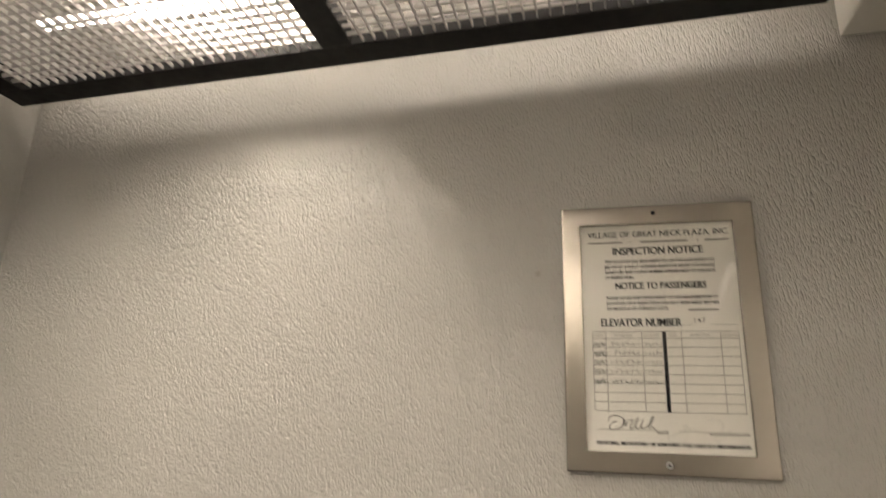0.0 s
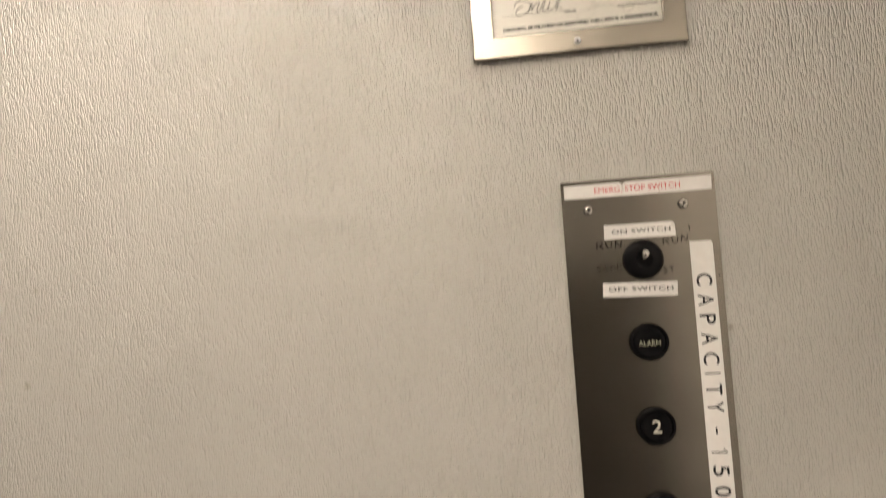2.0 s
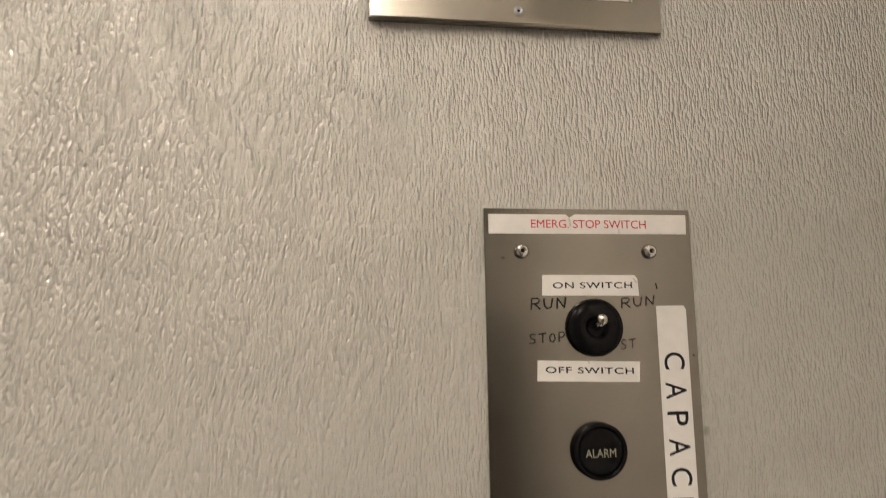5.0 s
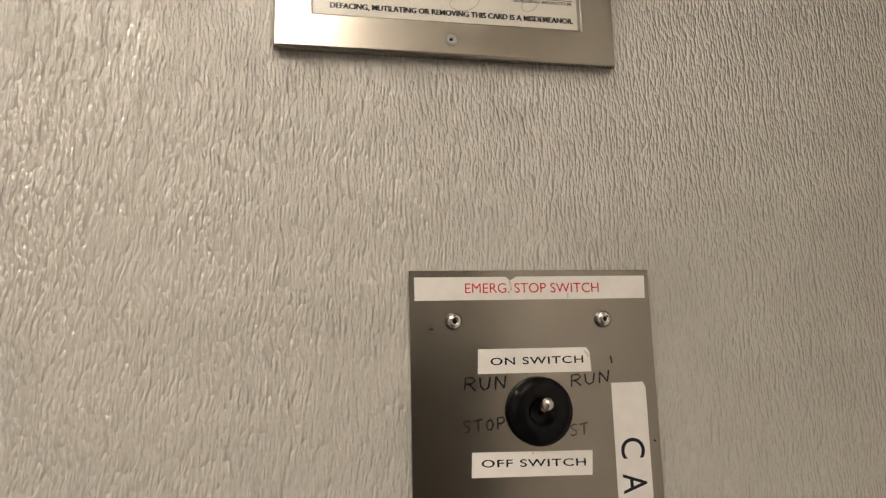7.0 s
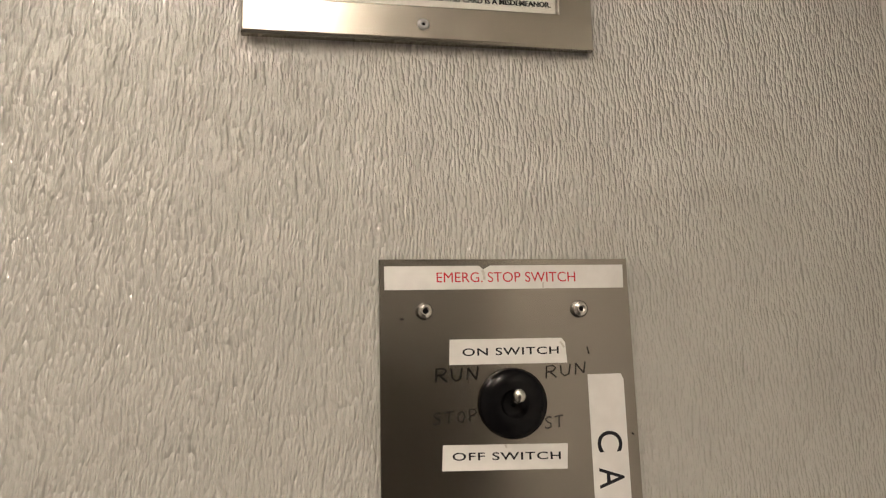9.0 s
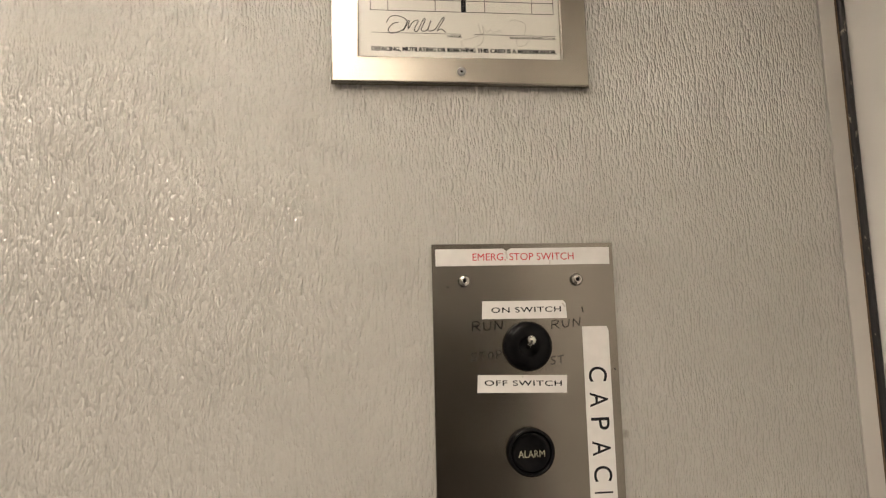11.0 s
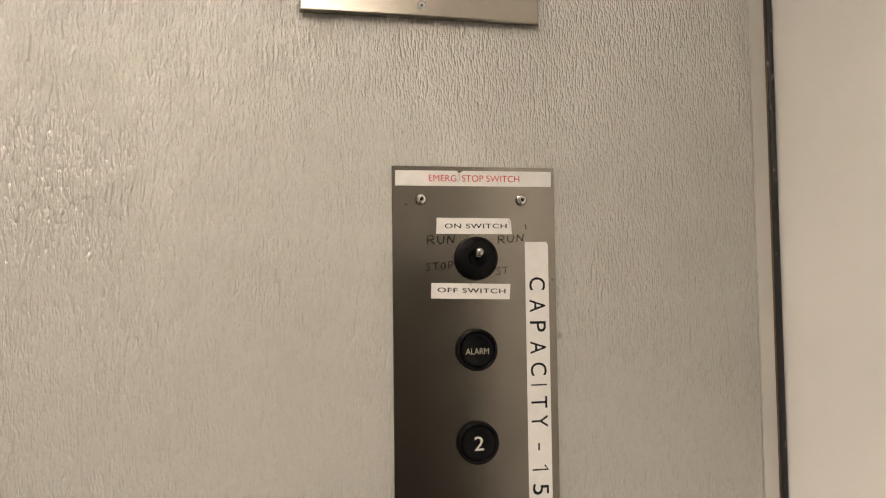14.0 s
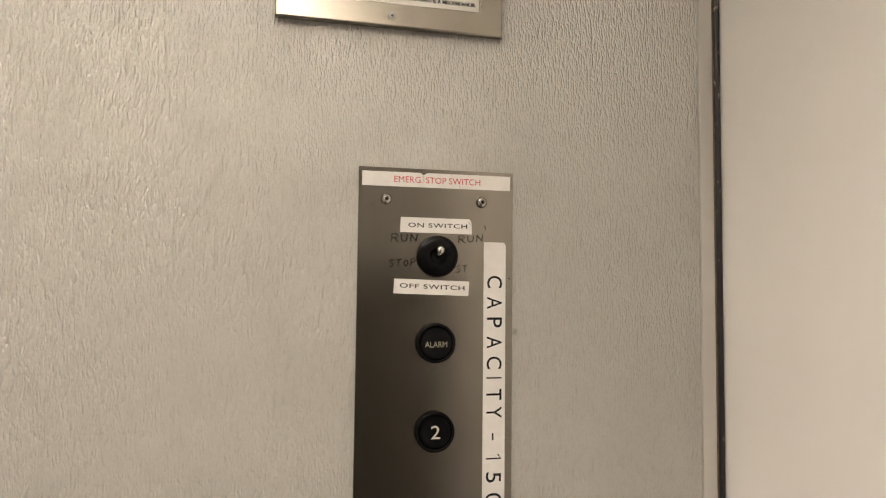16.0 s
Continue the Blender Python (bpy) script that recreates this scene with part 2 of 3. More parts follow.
def slab(outline, y0, y1):
    """A flat piece facing -y: outline of (x, z), from depth y0 (back) to y1 (front)."""
    bm = bmesh.new()
    a = [bm.verts.new((x, y0, z)) for x, z in outline]
    b = [bm.verts.new((x, y1, z)) for x, z in outline]
    bm.faces.new(a)
    bm.faces.new(b[::-1])
    n = len(a)
    for i in range(n):
        bm.faces.new((a[i], b[i], b[(i + 1) % n], a[(i + 1) % n]))
    return bm


def ring(x0, x1, z0, z1, profile):
    """A mitred rectangular ring: profile rows of (inset, y)."""
    bm = bmesh.new()
    loops = []
    for d, y in profile:
        loops.append([bm.verts.new(c) for c in ((x0 + d, y, z0 + d), (x1 - d, y, z0 + d), (x1 - d, y, z1 - d), (x0 + d, y, z1 - d))])
    for a, b in zip(loops, loops[1:]):
        for i in range(4):
            bm.faces.new((a[i], a[(i + 1) % 4], b[(i + 1) % 4], b[i]))
    return bm


def lathe(profile, at=(0, 0, 0), steps=40, bm=None):
    """Turn rows of (radius, height) about the -y axis at a place."""
    bm = bm or bmesh.new()
    rings = []
    for r, h in profile:
        if r == 0:
            rings.append([bm.verts.new((at[0], at[1] - h, at[2]))])
        else:
            rings.append([bm.verts.new((at[0] + r * math.cos(a), at[1] - h, at[2] + r * math.sin(a))) for a in (2 * math.pi * i / steps for i in range(steps))])
    for a, b in zip(rings, rings[1:]):
        for i in range(steps):
            j = (i + 1) % steps
            if len(a) == 1:
                bm.faces.new((a[0], b[i], b[j]))
            elif len(b) == 1:
                bm.faces.new((a[i], a[j], b[0]))
            else:
                bm.faces.new((a[i], a[j], b[j], b[i]))
    return bm


GLYPHS = {}


def glyphs(text, space=1.0, bold=0.0):
    """The outline mesh of a line of text in the built-in font: points scaled to a unit box, and faces."""
    if (text, space, bold) not in GLYPHS:
        cu = bpy.data.curves.new("text", "FONT")
        cu.body, cu.resolution_u, cu.space_character, cu.offset = text, 2 if len(text) > 20 else 6, space, bold
        ob = new("text", cu)
        deps = bpy.context.evaluated_depsgraph_get()
        me = bpy.data.meshes.new_from_object(ob.evaluated_get(deps))
        pts = np.array([v.co[:2] for v in me.vertices])
        lo, hi = pts.min(0), pts.max(0)
        faces = [tuple(p.vertices) for p in me.polygons]
        GLYPHS[(text, space, bold)] = ((pts - lo) / np.maximum(hi - lo, 1e-6), faces)
        bpy.data.objects.remove(ob)
        bpy.data.curves.remove(cu)
        bpy.data.meshes.remove(me)
    return GLYPHS[(text, space, bold)]


def letters(bm, text, x0, x1, z0, z1, y, space=1.0, turned=False, slope=0.0, bold=0.0):
    """Flat lettering that fills the box. turned: it reads downwards. slope: rise over the width."""
    pts, faces = glyphs(text, space, bold)
    if turned:
        vs = [bm.verts.new((x0 + b * (x1 - x0), y, z1 - a * (z1 - z0))) for a, b in pts]
    else:
        vs = [bm.verts.new((x0 + a * (x1 - x0), y, z0 + b * (z1 - z0) + slope * a)) for a, b in pts]
    for f in faces:
        try:
            bm.faces.new([vs[i] for i in f])
        except ValueError:
            pass
    return bm


def lettering(text, x0, x1, z0, z1, y, mat, parent, **kw):
    return part("lettering", letters(bmesh.new(), text, x0, x1, z0, z1, y, **kw), mat, parent)


def strokes(bm, lines, width, y):
    """Pen or pencil strokes: polylines of (x, z) as thin flat ribbons."""
    for line in lines:
        p = [Vector((x, 0, z)) for x, z in line]
        left, right = [], []
        for i, q in enumerate(p):
            d = (p[min(i + 1, len(p) - 1)] - p[max(i - 1, 0)]).normalized()
            n = Vector((-d.z, 0, d.x)) * width / 2
            left.append(bm.verts.new((q.x + n.x, y, q.z + n.z)))
            right.append(bm.verts.new((q.x - n.x, y, q.z - n.z)))
        for i in range(len(p) - 1):
            bm.faces.new((left[i], left[i + 1], right[i + 1], right[i]))
    return bm


HANDWRITTEN = {
    "R": [[(0.05, 0), (0.1, 1), (0.55, 1.0), (0.72, 0.8), (0.55, 0.55), (0.12, 0.5)], [(0.3, 0.52), (0.75, -0.02)]],
    "U": [[(0.05, 0.95), (0.08, 0.3), (0.3, 0.02), (0.6, 0.15), (0.72, 0.95)]],
    "N": [[(0.05, 0), (0.1, 0.95)], [(0.1, 0.95), (0.62, 0.05)], [(0.62, 0.05), (0.75, 1.0)]],
    "S": [[(0.7, 0.9), (0.4, 1), (0.12, 0.8), (0.3, 0.55), (0.6, 0.4), (0.6, 0.1), (0.3, 0), (0.05, 0.1)]],
    "T": [[(0.0, 0.92), (0.8, 1.0)], [(0.42, 0.95), (0.4, 0.0)]],
    "O": [[(0.4, 0.9), (0.12, 0.6), (0.2, 0.1), (0.5, 0.02), (0.7, 0.4), (0.6, 0.8), (0.38, 0.9)]],
    "P": [[(0.1, 0), (0.12, 1), (0.55, 1), (0.7, 0.75), (0.5, 0.5), (0.14, 0.48)]],
}


def handwriting(text, x0, x1, z0, z1, slope=0.0):
    step, out = (x1 - x0) / len(text), []
    for i, c in enumerate(text):
        for line in HANDWRITTEN[c]:
            out.append([(x0 + (i + a) * step, z0 + b * (z1 - z0) + slope * (i + a) / len(text)) for a, b in line])
    return out


def plane_box(name, lo, hi, mat, label, category, bevel=0.0):
    ob = part(name, box(lo, hi, bevel), mat)
    return tagged(ob, label, category, kind="structure")


# ---- the lift car ----
plane_box("floor", (WEST - 0.05, SOUTH - 0.05, -0.05), (DOOR + 0.06, 0.04, 0), FLOOR, "dark speckled vinyl floor of the lift car", "floor")
plane_box("ceiling", (WEST - 0.05, SOUTH - 0.05, TOP), (DOOR + 0.06, 0.04, TOP + 0.04), CANOPY, "white painted canopy above the louvre ceiling", "ceiling")
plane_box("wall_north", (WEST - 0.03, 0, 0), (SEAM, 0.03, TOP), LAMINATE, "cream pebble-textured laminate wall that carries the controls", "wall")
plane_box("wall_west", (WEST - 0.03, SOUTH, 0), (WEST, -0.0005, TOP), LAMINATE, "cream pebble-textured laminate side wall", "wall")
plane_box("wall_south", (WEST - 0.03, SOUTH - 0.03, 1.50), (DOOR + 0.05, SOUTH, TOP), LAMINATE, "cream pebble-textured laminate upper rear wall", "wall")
# unseen lower half, added dark to shape the reflection in the control panel
plane_box("wall_south_mirrored_dark", (WEST - 0.03, SOUTH - 0.03, 0), (DOOR + 0.05, SOUTH, 1.4995), MIRRORED_DARK, "unseen lower rear wall, made dark for the steel panel's reflection", "wall")
plane_box("door_1", (DOOR, SOUTH, 0), (DOOR + 0.035, 0.02, TOP), PAINT, "closed smooth cream-painted lift door", "door")
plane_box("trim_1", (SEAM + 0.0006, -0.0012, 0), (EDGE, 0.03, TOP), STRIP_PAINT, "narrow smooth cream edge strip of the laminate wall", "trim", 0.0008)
plane_box("trim_4", (EDGE + 0.0001, -0.0016, 0), (EDGE + 0.0012, 0.03, TOP), CORE_EDGE, "thin worn brown core edge of the laminate", "trim")
plane_box("trim_2", (EDGE + 0.0014, -0.004, 0), (DOOR - 0.001, 0.03, TOP), BLACK_EDGE, "chipped black rubber edging between wall and door", "trim", 0.002)
plane_box("trim_3", (0.266, SOUTH + 0.001, 2.218), (DOOR - 0.002, -0.001, TOP - 0.001), WHITE_PAINT, "white painted header box over the lift door", "header", 0.002)


# ---- louvre ceiling ----
LX0, LX1, LY0, LY1, LZ0, LZ1 = -0.925, 0.235, -1.20, -0.06, 2.219, 2.244
BAR = 0.042


def louvre_ceiling():
    top = thing("louvre_ceiling", ((LX0 + LX1) / 2, (LY0 + LY1) / 2, LZ0), "black-framed suspended ceiling of two fine egg-crate louvre panels", "ceiling light")
    inv = top.matrix_world.inverted()
    mid = -0.368

    def put(name, bm, mat, label="", smooth=False, parent=None):
        ob = part(name, bm, mat, None, label, smooth)
        ob.parent = parent or top
        ob.matrix_parent_inverse = inv
        return ob

    put("frame_bar", box((LX0, LY1 - BAR, LZ0), (LX1, LY1, LZ1), 0.0015), BLACK_FRAME)
    put("frame_bar", box((LX0, LY0, LZ0), (LX1, LY0 + BAR, LZ1), 0.0015), BLACK_FRAME)
    for a, b in ((LX0, LX0 + BAR), (mid - BAR / 2, mid + BAR / 2), (LX1 - BAR, LX1)):
        put("frame_bar", box((a, LY0 + BAR + 0.0003, LZ0 + 0.0004), (b, LY1 - BAR - 0.0003, LZ1), 0.0015), BLACK_FRAME)
    pitch, thick, z0, z1 = 0.0162, 0.0020, LZ0 + 0.003, LZ0 + 0.0090
    for a, b in ((LX0 + BAR, mid - BAR / 2), (mid + BAR / 2, LX1 - BAR)):
        bm = bmesh.new()
        y0, y1 = LY0 + BAR, LY1 - BAR
        nx, ny = round((b - a) / pitch), round((y1 - y0) / pitch)
        faces, verts = [], []

        def strip(lo, hi):
            n = len(verts)
            for z in (lo[2], hi[2]):
                verts.extend([(lo[0], lo[1], z), (hi[0], lo[1], z), (hi[0], hi[1], z), (lo[0], hi[1], z)])
            faces.extend([tuple(n + k for k in f) for f in ((3, 2, 1, 0), (4, 5, 6, 7), (0, 1, 5, 4), (1, 2, 6, 5), (2, 3, 7, 6), (3, 0, 4, 7))])

        for i in range(1, nx):
            x = a + (b - a) * i / nx
            strip((x - thick / 2, y0, z0), (x + thick / 2, y1, z1))
        for i in range(1, ny):
            y = y0 + (y1 - y0) * i / ny
            strip((a, y - thick / 2, z0 + 0.0003), (b, y + thick / 2, z1 - 0.0003))
        bm.free()
        me = bpy.data.meshes.new("louvre")
        me.from_pydata(verts, [], faces)
        me.materials.append(LOUVRE)
        ob = new("louvre", me)
        ob.parent = top
        ob.matrix_parent_inverse = inv
        tagged(ob, "thin grey egg-crate louvre", kind="stuff")
    for x in (LX0 + 0.02, LX1 - 0.02):
        for y in (LY0 + 0.02, LY1 - 0.02):
            put("hanger_rod", box((x - 0.003, y - 0.003, LZ1 - 0.002), (x + 0.003, y + 0.003, TOP + 0.022)), GREY_METAL)
    # the frame sags a little towards the west wall
    top.matrix_world = pose((LX0 + LX1) / 2, (LY0 + LY1) / 2, LZ0 - 0.004, 0, -1.15, 0)


louvre_ceiling()


def lathe_up(profile, steps=32):
    """Turn rows of (radius, z) about the z axis."""
    bm = lathe(profile, (0, 0, 0), steps)
    bmesh.ops.transform(bm, verts=bm.verts, matrix=pose(0, 0, 0, -90, 0, 0))
    return bm


for bx, by, bz, watts, deep, soft in BULBS:
    lamp = thing("ceiling_bulb", (bx, by, bz), "lit warm-white bulb in an open-topped shade above the louvre", "lamp", "bulbs above the louvre")
    bm = bmesh.new()
    bmesh.ops.create_uvsphere(bm, u_segments=20, v_segments=12, radius=0.026, matrix=Matrix.Translation((0, 0, 0.044)))
    part("bulb", bm, glow("bulb_glow", BULB_COLOUR, 40.0), lamp, "glowing white glass bulb", True)
    part("shade", lathe_up([(0.044, 0.046), (0.049, 0.020), (0.062, -deep), (0.0635, -deep), (0.0505, 0.020), (0.0455, 0.047), (0.044, 0.046)]), CANOPY, lamp, "white open-topped shade", True)
    part("holder", box((-0.016, -0.016, 0.066), (0.016, 0.016, 0.11), 0.004), CANOPY, lamp)
    part("stem", box((-0.004, -0.004, 0.109), (0.004, 0.004, TOP - bz + 0.002)), GREY_METAL, lamp)
    light = bpy.data.lights.new("bulb_light", "POINT")
    light.energy, light.color, light.shadow_soft_size = watts, BULB_COLOUR, soft
    new("bulb_light", light).matrix_world = pose(bx, by, bz)


# extra glowing tube, put in to light the gap between front bar and wall
def fill_tube():
    x0, x1, y, z, strength = FILL_TUBE
    lamp = thing("fill_tube_lamp", ((x0 + x1) / 2, y, z), "added slim glowing tube that brightens the wall behind the louvre's front bar", "lamp")
    half = (x1 - x0) / 2
    bm = lathe([(0.0, -half), (0.0075, -half), (0.008, -half + 0.002), (0.008, half - 0.002), (0.0075, half), (0.0, half)], steps=16)
    bmesh.ops.transform(bm, verts=bm.verts, matrix=pose(0, 0, 0, 0, 0, 90))
    part("tube", bm, glow("tube_glow", BULB_COLOUR, strength), lamp, "glowing surface of the added tube", True)
    for x in (-half, half):
        part("lamp_holder", box((x - 0.006, -0.011, -0.011), (x + 0.006, 0.011, 0.02), 0.003), CANOPY, lamp)
        part("stem", box((x - 0.003, -0.003, 0.019), (x + 0.003, 0.003, TOP - z + 0.002)), GREY_METAL, lamp)


fill_tube()


# ---- inspection notice in its frame ----
FX0, FX1, FZ0, FZ1 = -0.0821, 0.1412, 1.6877, 2.0026
IX0, IX1, IZ0, IZ1 = -0.0583, 0.1189, 1.7122, 1.9828


def shifted(ob, parent, inv):
    """Parent a part that is drawn in world places, under a thing (an Empty) or under another part."""
    ob.parent = parent
    if parent.type == "EMPTY":
        ob.matrix_parent_inverse = inv
    return ob


def cover_sheet(x0, x1, z0, z1, nx=90, nz=130):
    """Clear sheet, buckled along a slanting line that starts at its upper right edge."""
    bm = bmesh.new()
    grid = {}
    for i in range(nx + 1):
        for k in range(nz + 1):
            x, z = x0 + (x1 - x0) * i / nx, z0 + (z1 - z0) * k / nz
            down = (1.935 - z) * 0.914 + (0.123 - x) * 0.407
            side = (x - 0.123) * 0.914 + (1.935 - z) * 0.407
            fade = max(0.0, min(1.0, (down + 0.03) / 0.03, (0.185 - down) / 0.05))
            bulge = 0.0021 * fade * math.exp(-(side / 0.0050) ** 2)
            for n, y in ((0, -0.0062 - bulge), (1, -0.0055 - bulge)):
                grid[i, k, n] = bm.verts.new((x, y, z))
    for i in range(nx):
        for k in range(nz):
            a, b, c, d = (i, k), (i + 1, k), (i + 1, k + 1), (i, k + 1)
            bm.faces.new([grid[(*q, 0)] for q in (a, b, c, d)])
            bm.faces.new([grid[(*q, 1)] for q in (d, c, b, a)])
    return bm


def notice():
    top = thing("notice_frame", ((FX0 + FX1) / 2, 0, FZ0), "brushed steel wall frame holding a printed lift inspection notice", "picture frame")
    inv = top.matrix_world.inverted()

    def put(name, bm, mat, label="", smooth=False):
        return shifted(part(name, bm, mat, None, label, smooth), top, inv)

    dx = 0.0235
    put("frame", ring(FX0, FX1, FZ0, FZ1, [(0.003, -0.0005), (0.0, -0.0020), (0.0, -0.0064), (0.0008, -0.0076), (0.0018, -0.0080), (dx - 0.0010, -0.0080), (dx, -0.0075), (dx, -0.0028)]), FRAME_STEEL)
    put("backing", box((FX0 + 0.004, -0.0018, FZ0 + 0.004), (FX1 - 0.004, -0.0002, FZ1 - 0.004)), GREY_METAL)
    card = put("card", box((IX0 - 0.003, -0.0026, IZ0 - 0.003), (IX1 + 0.003, -0.0019, IZ1 + 0.003)), CARD, "printed white inspection card with handwritten entries")
    pane = put("cover", cover_sheet(IX0 - 0.0005, IX1 + 0.0005, IZ0 - 0.0005, IZ1 + 0.0005), GLASS, "clear cover sheet with a soft diagonal buckle", True)
    pane.visible_shadow = False
    put("screw", lathe([(0.0, 0.0082), (0.0012, 0.0082), (0.0014, 0.0092), (0.0030, 0.0091), (0.0037, 0.0086), (0.0040, 0.0076)], (0.0287, 0, 1.6985), 20), GREY_METAL, smooth=True)
    put("screw_hole", lathe([(0.0, 0.00806), (0.0027, 0.00806)], (0.0285, 0, 1.9925), 20), HOLE)
    put("screw_hole", lathe([(0.0, 0.00825), (0.0013, 0.00825)], (0.0287, -0.0, 1.6985), 12), HOLE)
    y = -0.00275

    def ink(bm, mat=INK, name="lettering"):
        return shifted(part(name, bm, mat), card, inv)

    def line(text, x0, x1, z0, z1, mat=INK, weight=0.0, **kw):
        """A printed line; weight: extra width of the strokes, overprinted."""
        bm = letters(bmesh.new(), text, x0, x1, z0, z1, y, **kw)
        if weight:
            letters(bm, text, x0 - weight / 2, x1 - weight / 2, z0, z1, y - 0.00003, **kw)
            letters(bm, text, x0 + weight / 2, x1 + weight / 2, z0, z1, y - 0.00006, **kw)
        return ink(bm, mat)

    line("VILLAGE OF GREAT NECK PLAZA, INC.", -0.0500, 0.1135, 1.9629, 1.9713, weight=0.0004)
    bars = bmesh.new()
    for a, b in ((-0.050, -0.009), (0.012, 0.067), (0.086, 0.1125)):
        box((a, y - 0.0001, 1.9563), (b, y, 1.9582), 0, bars)
    for a in (0.0, 0.077):
        box((a, y - 0.0001, 1.9568), (a + 0.002, y, 1.9578), 0, bars)
    ink(bars, FADED, "printed_bar")
    line("INSPECTION NOTICE", -0.0208, 0.0832, 1.9414, 1.9507, weight=0.0006, bold=0.012)
    x0, x1 = -0.0312, 0.0950
    for i, (text, end) in enumerate((("THIS ELEVATOR HAS BEEN INSPECTED ON THE DATE INDICATED", 1.0), ("BELOW BY A FULLY LICENSED ELEVATOR INSPECTOR WHOSE", 1.0), ("SIGNATURE AND LICENSE NUMBER APPEARS NEXT TO THE DATE", 1.0), ("OF INSPECTION.", 0.27))):
        z = 1.9308 - i * 0.00665
        line(text, x0, x0 + (x1 - x0) * end, z, z + 0.0040, weight=0.0003, bold=0.012)
    line("NOTICE TO PASSENGERS", -0.0194, 0.0835, 1.8981, 1.9066, weight=0.0006, bold=0.012)
    for i, (text, end) in enumerate((("PLEASE ADVISE THIS DEPARTMENT OF ANY MALFUNCTION OF", 1.0), ("ELEVATOR OR IF INSPECTION HAS NOT BEEN MADE WITHIN", 1.0), ("SIX MONTHS OF CURRENT DATE.", 0.56))):
        z = 1.8856 - i * 0.0066
        line(text, -0.0305, -0.0305 + 0.1258 * end, z, z + 0.0040, weight=0.0003, bold=0.012)
    bar = bmesh.new()
    box((0.0617, y - 0.0001, 1.8712), (0.0945, y, 1.8732), 0, bar)
    ink(bar, FADED, "printed_bar")
    line("ELEVATOR NUMBER", -0.0379, 0.0529, 1.8530, 1.8626, weight=0.0006, bold=0.012)
    line("147", 0.0672, 0.0792, 1.8573, 1.8627, space=1.25)
    # ruled table
    rules = bmesh.new()
    tx0, tx1, tz0, tz1 = -0.0485, 0.1132, 1.7553, 1.8468
    for z in (tz1, 1.8389, 1.8284, 1.8180, 1.8075, 1.7970, 1.7866, 1.7761, 1.7657, tz0):
        box((tx0, y - 0.00008, z - 0.00028), (tx1, y, z + 0.00028), 0, rules)
    for x in (tx0, -0.0335, 0.0078, 0.0516, 0.0938, tx1):
        box((x - 0.00028, y - 0.00009, tz0), (x + 0.00028, y, tz1), 0, rules)
    box((0.0305, y - 0.00012, tz0), (0.0349, y, tz1), 0, rules)
    for a, b in ((0.053, 0.066), (0.085, 0.112)):
        box((a, y - 0.00008, 1.8544), (b, y, 1.8548), 0, rules)
    box((-0.0481, y - 0.00008, 1.7347), (0.0300, y, 1.7351), 0, rules)
    box((0.0412, y - 0.00008, 1.7347), (0.1150, y, 1.7351), 0, rules)
    ink(rules, INK, "ruled_lines")
    for a, b, text in ((-0.0455, -0.0365, "DATE"), (-0.0235, -0.0030, "INSPECTOR"), (0.0105, 0.0270, "LICENSE"), (0.0375, 0.0470, "DATE"), (0.0610, 0.0830, "INSPECTOR"), (0.0955, 0.1115, "LICENSE")):
        line(text, a, b, 1.8412, 1.8440, FADED)
    # handwritten entries, too rough to read
    rng = random.Random(7)

    def scrawl(xa, xb, z, h, loops, lean=0.0):
        n = loops * 8
        return [[(xa + (xb - xa) * i / n + 0.35 * h * math.sin(i * 0.9 + lean), z + h * (0.5 + 0.5 * math.sin(i * 1.25 + rng.random())) * (0.55 + 0.45 * rng.random())) for i in range(n + 1)]]

    for row, strength in ((0, FADED), (1, INK), (2, FADED), (3, FADED), (4, INK)):
        z = 1.8300 - row * 0.01045 - (0.0012 if row == 4 else 0)
        bm = bmesh.new()
        strokes(bm, scrawl(-0.0472, -0.0345, z - 0.001, 0.0066, 4), 0.0007, y - 0.00012)
        strokes(bm, scrawl(-0.0290 + 0.004 * (row == 1), 0.0050, z, 0.0056, 5, row), 0.00055, y - 0.00012)
        strokes(bm, scrawl(0.0095, 0.0290, z, 0.0046, 4, row), 0.00045, y - 0.00012)
        ink(bm, strength, "handwriting")
    def pen(points):
        """Smooth pen line through rough places, in fifths of a millimetre from the signing line."""
        p = [points[0], *points, points[-1]]
        out = []
        for i in range(1, len(p) - 2):
            for k in range(5):
                u = k / 5
                out.append(tuple(0.5 * (2 * p[i][j] + (p[i + 1][j] - p[i - 1][j]) * u + (2 * p[i - 1][j] - 5 * p[i][j] + 4 * p[i + 1][j] - p[i + 2][j]) * u * u + (3 * p[i][j] - p[i - 1][j] - 3 * p[i + 1][j] + p[i + 2][j]) * u ** 3) for j in (0, 1)))
        return [(-0.0481 + 0.0002 * q, 1.7349 + 0.0002 * r) for q, r in out]

    sig = [pen([(66, 44), (80, 70), (110, 78), (145, 66), (156, 44), (138, 16), (104, 0), (82, -2), (74, 16), (96, 42), (120, 46)]),
           pen([(138, 8), (156, 50), (164, 55), (160, 20), (180, 50), (204, 58), (186, 16), (200, 10), (226, 64), (234, 60), (216, 16), (240, 14), (260, 60), (246, 14), (276, 20), (310, 72), (316, 66), (286, 14), (304, 22), (326, 4)])]
    ink(strokes(bmesh.new(), sig, 0.0008, y - 0.0001), INK, "signature")
